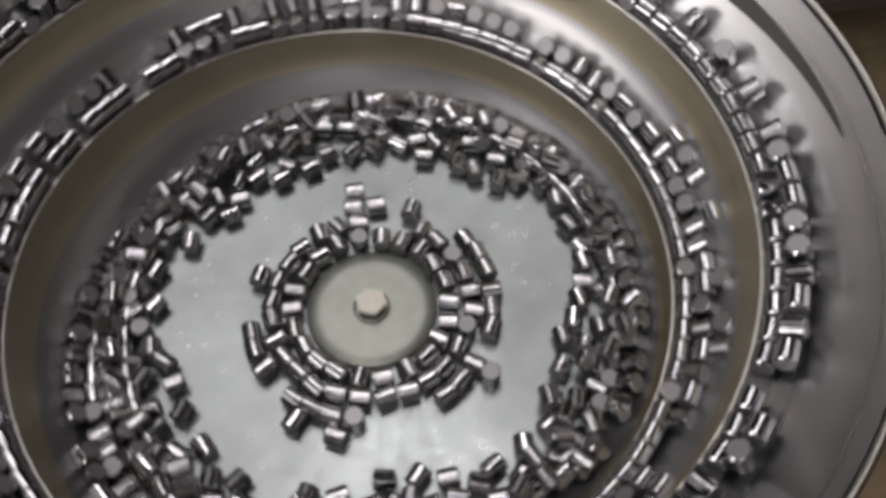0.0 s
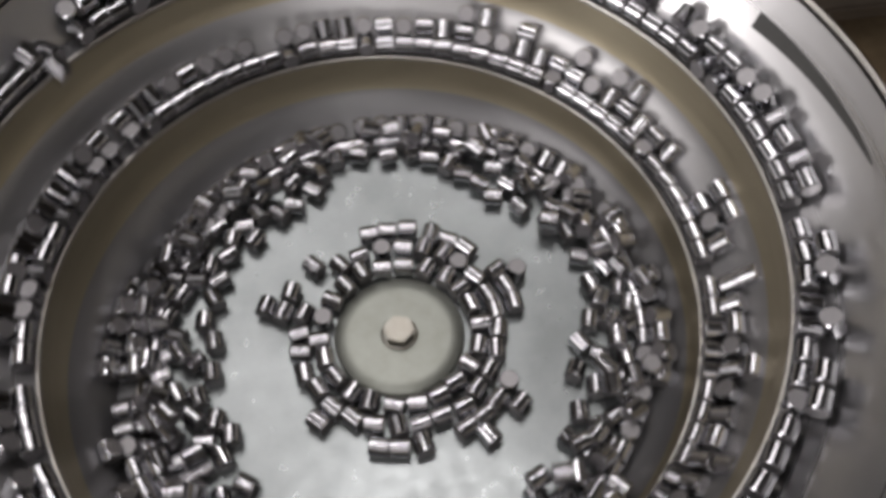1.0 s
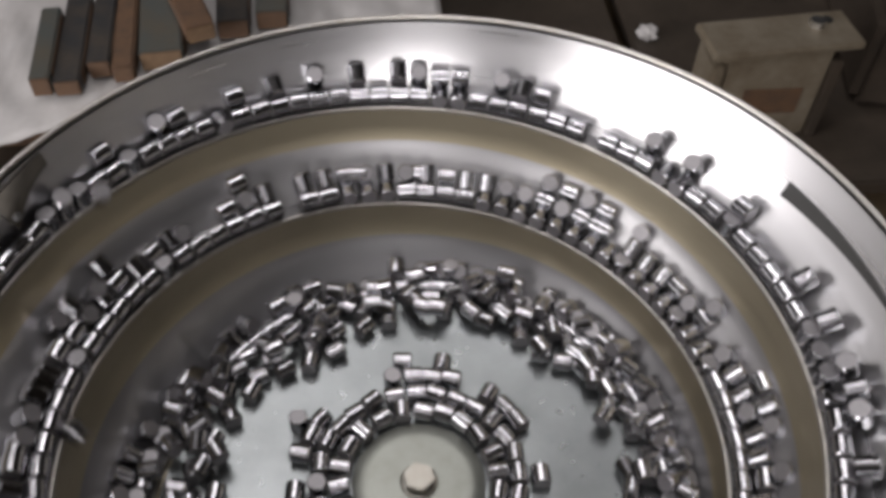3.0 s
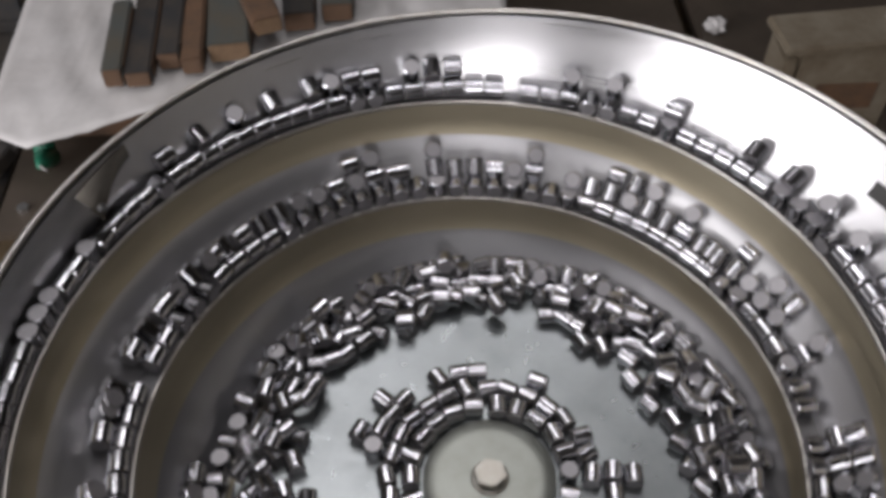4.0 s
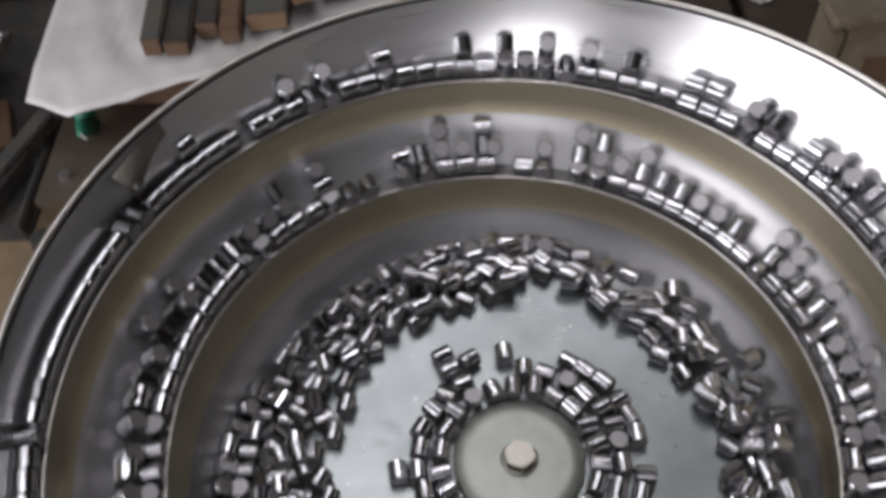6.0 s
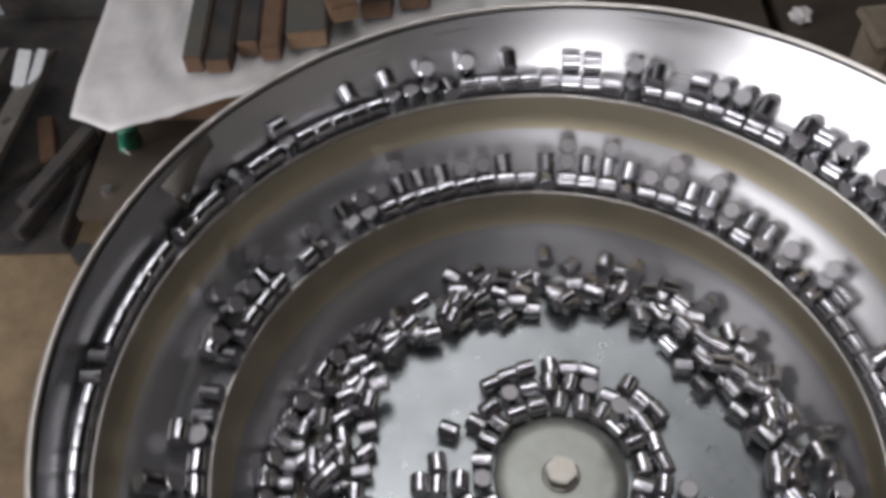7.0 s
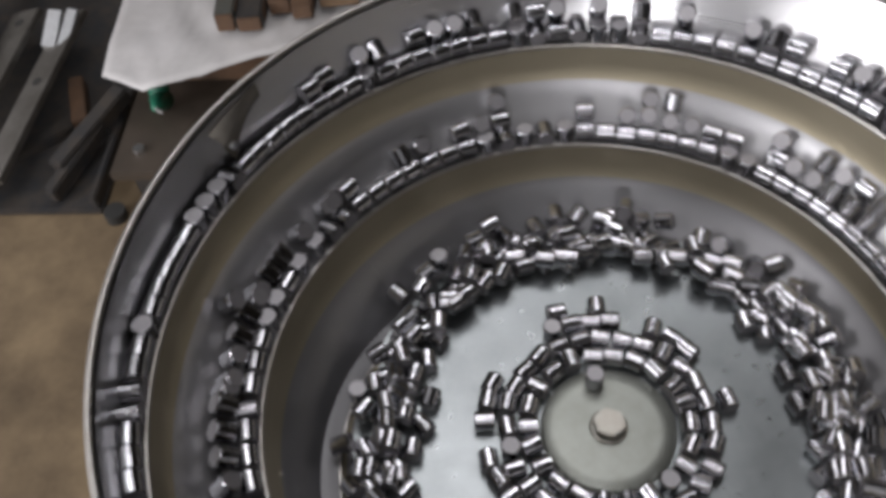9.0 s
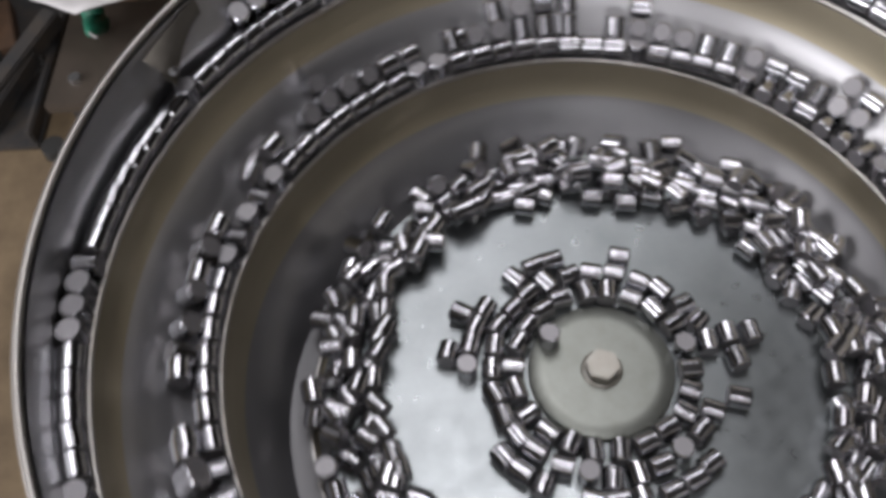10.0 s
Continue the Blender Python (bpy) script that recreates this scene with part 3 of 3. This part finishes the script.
def build_chute():
    """The discharge trough from the end of the track down to a collecting bin on the floor."""
    start, way = chute(-0.012)
    end, _ = chute(1.06)
    ch = thing("discharge_chute", "sloping steel discharge chute below the bowl's outlet", "chute")
    side = way.cross(Vector((0, 0, 1))).normalized() * 0.011
    up = side.cross(way).normalized()
    up = up if up.z > 0 else -up
    rows = []
    for p in (start, end):
        p = p - up * 0.0008
        rows.append([p - side * 1.1 + up * 0.016, p - side + up * 0.016, p - side, p + side, p + side + up * 0.016, p + side * 1.1 + up * 0.016, p + side * 1.1 - up * 0.0015, p - side * 1.1 - up * 0.0015, p - side * 1.1 + up * 0.016])
    part("trough", sweep(rows), STEEL, ch, "bent sheet steel trough")
    for k in (0.35, 0.75):
        p, _ = chute(k)
        part("post", box(0.014, 0.014, p.z - 0.006 + 0.431, pose(p.x, p.y, -0.431), 0.001), IRON, ch)
    bn = thing("collecting_bin", "dark steel bin at the foot of the chute", "bin", pose(end.x + 0.10, end.y - 0.10, -0.431, 0, 0, -45))
    part("base", box(0.26, 0.20, 0.004, None, 0.001), IRON, bn)
    for m, sx, sy, h in ((pose(-0.129, 0, 0.004), 0.003, 0.20, 0.025), (pose(0.129, 0, 0.004), 0.003, 0.20, 0.12), (pose(0, -0.099, 0.004), 0.254, 0.003, 0.09), (pose(0, 0.099, 0.004), 0.254, 0.003, 0.09)):
        part("side", box(sx, sy, h, m), IRON, bn)


build_chute()
TURN = {"along": Matrix(), "across": Matrix.Rotation(math.radians(90), 4, "Z"), "up": Matrix.Rotation(math.radians(90), 4, "Y")}


HEAP_RATE = 69.0


def heap_pose(deg, r, lift, tw):
    """A roller lying in the heap on the bowl floor."""
    return Matrix.Translation(polar(r, deg, FLOOR_Z + 0.0064 + lift)) @ Matrix.Rotation(math.radians(deg + 90 + tw), 4, "Z")


def dropped(start, dt, deg, r, lift, tw):
    """From a place on the track down into the heap, where the roller circles on."""
    k = min(1.0, dt / 0.22)
    c = heap_pose(deg + HEAP_RATE * dt, r, lift, tw)
    if k >= 1:
        return c
    p = start.translation.lerp(c.translation, k)
    p.z += 0.05 * k * (1 - k)
    return Matrix.Translation(p) @ start.to_quaternion().slerp(c.to_quaternion(), k).to_matrix().to_4x4()


def way_angle(s, gain):
    """The running angle with the queue closing up, by a gain in seconds, while it climbs to the upper turn."""
    k = min(1.0, max(0.0, (angle_at(s) - 228) / 100))
    return angle_at(s + gain * k * k * (3 - 2 * k))


def lay_roller(s0, kind, stays, gain):
    """One roller of the front row; those that do not stay drop off where the turn ends."""
    dz = D_ROLL / 2 if kind != "up" else L_ROLL / 2
    ob = roller("short polished steel roller in line on the spiral track", "rollers on the track")
    spin = Matrix.Rotation(math.radians(rng.uniform(-3, 3)), 4, "Z")
    off, r, lift, tw, j = rng.uniform(232, 300), rng.uniform(0.120, 0.148), rng.uniform(0, 0.009), rng.gauss(0, 30), rng.uniform(0, 9)

    def on_track(p, t):
        return base_pose(p, 0.0064, dz + 0.0002 * math.sin(7 * t + j) + 0.0002, 0) @ spin @ TURN[kind]

    def where(t):
        p = way_angle(s0 + t, gain)
        if stays or p <= off:
            return on_track(p, t)
        return dropped(on_track(off, t), s0 + t - clock_at(off), off, r, lift, tw)
    MOVERS.append((ob, where, 0.25))


def lay_rider(s0, mode, limit, gain, row=0):
    """A roller of the second row, leaning on the wall; past its limit it is swept down a turn, then into the heap."""
    ob = roller("short steel roller leaning on the wall above the row", "rollers on the track")
    jr, off, r, lift, tw = rng.uniform(-0.001, 0.001), rng.uniform(232, 300), rng.uniform(0.120, 0.148), rng.uniform(0.002, 0.011), rng.gauss(0, 30)
    j, shake = rng.uniform(0, 9), rng.uniform(0.0, 0.0008)

    def leaning(p, t):
        steep = 0.0 if p < PHI_START + 40 else min(1.0, max(0.0, (p - 265) / 40))
        lean = math.radians(-45 - 18 * steep)
        up = row * min(1.0, max(0.0, (p - PHI_START - 60) / 100))
        m = {"face": Matrix.Rotation(-lean, 4, "X") @ TURN["up"], "along": Matrix(), "slope": Matrix.Rotation(-lean, 4, "X") @ TURN["across"]}[mode]
        return base_pose(p, 0.0165 - 0.0025 * steep + jr + 0.0088 * up, 0.0129 + 0.0032 * steep + 0.0080 * up + shake * (1 + math.sin(9 * t + j)), 0) @ m

    def where(t):
        s = s0 + t
        p = way_angle(s, gain)
        if p <= limit:
            return leaning(p, t)
        dt = s + (gain if limit > 330 else 0.0) - clock_at(limit)
        if limit < 330:
            return dropped(leaning(limit, t), dt, limit, r, lift, tw)
        low = clock_at(limit - 360 + 4) + dt
        q = angle_at(low)
        if q > off:
            return dropped(leaning(off, t), low - clock_at(off), off, r, lift, tw)
        k = min(1.0, dt / 0.2)
        a, b = leaning(limit, t), leaning(q, t)
        pos = a.translation.lerp(b.translation, k)
        pos.z += 0.04 * k * (1 - k)
        return Matrix.Translation(pos) @ a.to_quaternion().slerp(b.to_quaternion(), k).to_matrix().to_4x4()
    falls = clock_at(limit) < s0 + 10 and limit > 330
    MOVERS.append((ob, where, 0.1 if falls or row else 0.25))


def lay_track():
    def kinds():
        while True:
            kind = rng.choices(["along", "across", "up"], [0.50, 0.30, 0.20])[0]
            for _ in range(rng.randint(1, 5) if kind == "along" else rng.choice([1, 1, 1, 2])):
                yield kind
    kind_of = kinds()
    first, last, turn_end = clock_at(615), clock_at(-45) - 10.0, clock_at(300)
    s, tail = first, first
    while s > last:
        kind = next(kind_of)
        length = (L_ROLL if kind == "along" else D_ROLL) + 0.0005
        wait = length / (0.232 * math.radians(24.5))
        p = angle_at(s)
        if s > turn_end:
            step, stays, gain = wait, True, 0.0
            tail = s
        else:
            step = length / ((stream_edge(p)[0] + 0.006) * math.radians(float(np.interp(p, RATE_AT, RATE))))
            stays = s <= tail - wait + 0.03
            gain = 0.0
            if stays:
                gain = min(0.12, tail - wait - s)
                tail = s + gain
        lay_roller(s, kind, stays, gain)
        if rng.random() < (0.62 if p > 300 else 0.86) and p < 497:
            mode = rng.choices(["face", "along", "slope"], [0.40, 0.25, 0.35])[0]
            if stays and (p > 300 or rng.random() < 0.85):
                limit = rng.uniform(497, 506)
                if p < 372 and rng.random() < 0.22:
                    limit = rng.uniform(372, 384)
            else:
                limit, gain = rng.uniform(232, 300), 0.0
            lay_rider(s, mode, limit, gain)
            if p < 20 and rng.random() < 0.48:
                lay_rider(s, rng.choice(["face", "slope", "slope", "along"]), rng.uniform(25, 190) if rng.random() < 0.8 else 260.0, 0.0, 1)
        if rng.random() < 0.05:
            step *= rng.uniform(1.2, 2.0)
        s -= step


lay_track()


def ring_turn(t):
    """Degrees that the ring about the centre plate has turned."""
    return 67.0 * t - 4.5 * max(0.0, t - 3.2)


def lay_centre():
    """Rings of rollers that circle the centre plate: a lies along its ring, x across it, u stands, a dot is a gap."""
    kind_of = {"a": "along", "x": "across", "u": "up"}
    for r, first, order in ((0.0468, 13, "aaxxxuxaaxxaaaaxaxaxxx"), (0.0596, 3, "xauax..axxaaaaaxaaaaaaaaaaux"),
                            (0.0725, 2, "xaaa..x.aa.....a..aax.aaau...aax.aa"), (0.0835, 93, "a...............x.a")):
        pitch = 360 / len(order) if r < 0.073 else math.degrees(0.0129 / r)
        for i, c in enumerate(order):
            if c == ".":
                continue
            ob = roller("short steel roller on the bowl floor by the centre plate", "rollers round the centre plate")
            tw = Matrix.Rotation(math.radians(rng.gauss(0, 8)), 4, "Z")
            dz = D_ROLL / 2 if c != "u" else L_ROLL / 2

            def where(t, a=first + pitch * i + rng.gauss(0, 0.6), r=r + rng.uniform(-0.0004, 0.0008), kind=kind_of[c], tw=tw, dz=dz, j=rng.uniform(0, 9), ec=rng.uniform(0.0, 0.0010)):
                th = a + ring_turn(t)
                return Matrix.Translation(polar(r + ec * (1 + math.sin(1.3 * t + j)), th, FLOOR_Z + dz + 0.0002)) @ Matrix.Rotation(math.radians(th + 90), 4, "Z") @ tw @ TURN[kind]
            MOVERS.append((ob, where, 0.25))


lay_centre()


def lay_plate_rider():
    """One upright roller that has hopped on the centre plate."""
    ob = roller("short steel roller standing on the centre plate", "rollers round the centre plate")

    def where(t):
        th = float(np.interp(t, (7.1, 7.3, 7.5, 9.0, 10.0), (44, 70, 80, 103, 147))) - 62.5 * max(0.0, 7.1 - t)
        k = min(1.0, max(0.0, (t - 6.75) / 0.35))
        r = 0.0845 + (0.0265 + 0.0025 * max(0.0, t - 7.5) - 0.0845) * k
        z = FLOOR_Z + (0.0 - FLOOR_Z) * k + L_ROLL / 2 + 0.0003 + 0.12 * k * (1 - k)
        return Matrix.Translation(polar(r, th, z)) @ Matrix.Rotation(math.radians(th), 4, "Z") @ TURN["up"]
    MOVERS.append((ob, where, 0.05))


lay_plate_rider()


def lay_pile():
    """The deep heap that circles on the bowl floor against the wall."""
    b = bmesh.new()
    placed = []
    r2 = random.Random(11)
    for layer, lo, hi, tries in ((0, 0.119, 0.1435, 720), (1, 0.133, 0.157, 300), (2, 0.142, 0.156, 20)):
        for _ in range(tries):
            a = r2.uniform(0, 360)
            inner = lo + 0.008 * math.sin(math.radians(a * 2 + 60)) + 0.006 * math.sin(math.radians(a * 5))
            r = r2.uniform(inner, hi)
            z = FLOOR_Z + 0.0062 + layer * 0.0090
            p = polar(r, a, z)
            if all((p - o).length > 0.0119 for o in placed):
                placed.append(p)
                tilt = r2.gauss(0, 4 if layer == 0 else 16)
                m = Matrix.Translation(p) @ Matrix.Rotation(math.radians(a + 90 + (r2.gauss(0, 30) if r2.random() < 0.72 else r2.gauss(90, 20))), 4, "Z") @ Matrix.Rotation(math.radians(tilt if r2.random() < 0.97 else 90), 4, "Y")
                roller_bm(b, m, 18)
    ob = new("roller_heap", plain_mesh("roller_heap", b, ROLLER))
    tagged(ob, "loose heap of short polished steel rollers circling on the bowl floor", "rollers", kind="stuff")
    MOVERS.append((ob, lambda t: pose(0, 0, 0.0002 * math.sin(9 * t), 0, 0, HEAP_RATE * t), 0.5))


lay_pile()

# ---------------------------------------------------------------- motion of the things


def motions():
    for ob, where, step in MOVERS:
        n = int(round(10.0 / step))
        walk(ob, [(i * step, where(i * step)) for i in range(n + 1)])


motions()
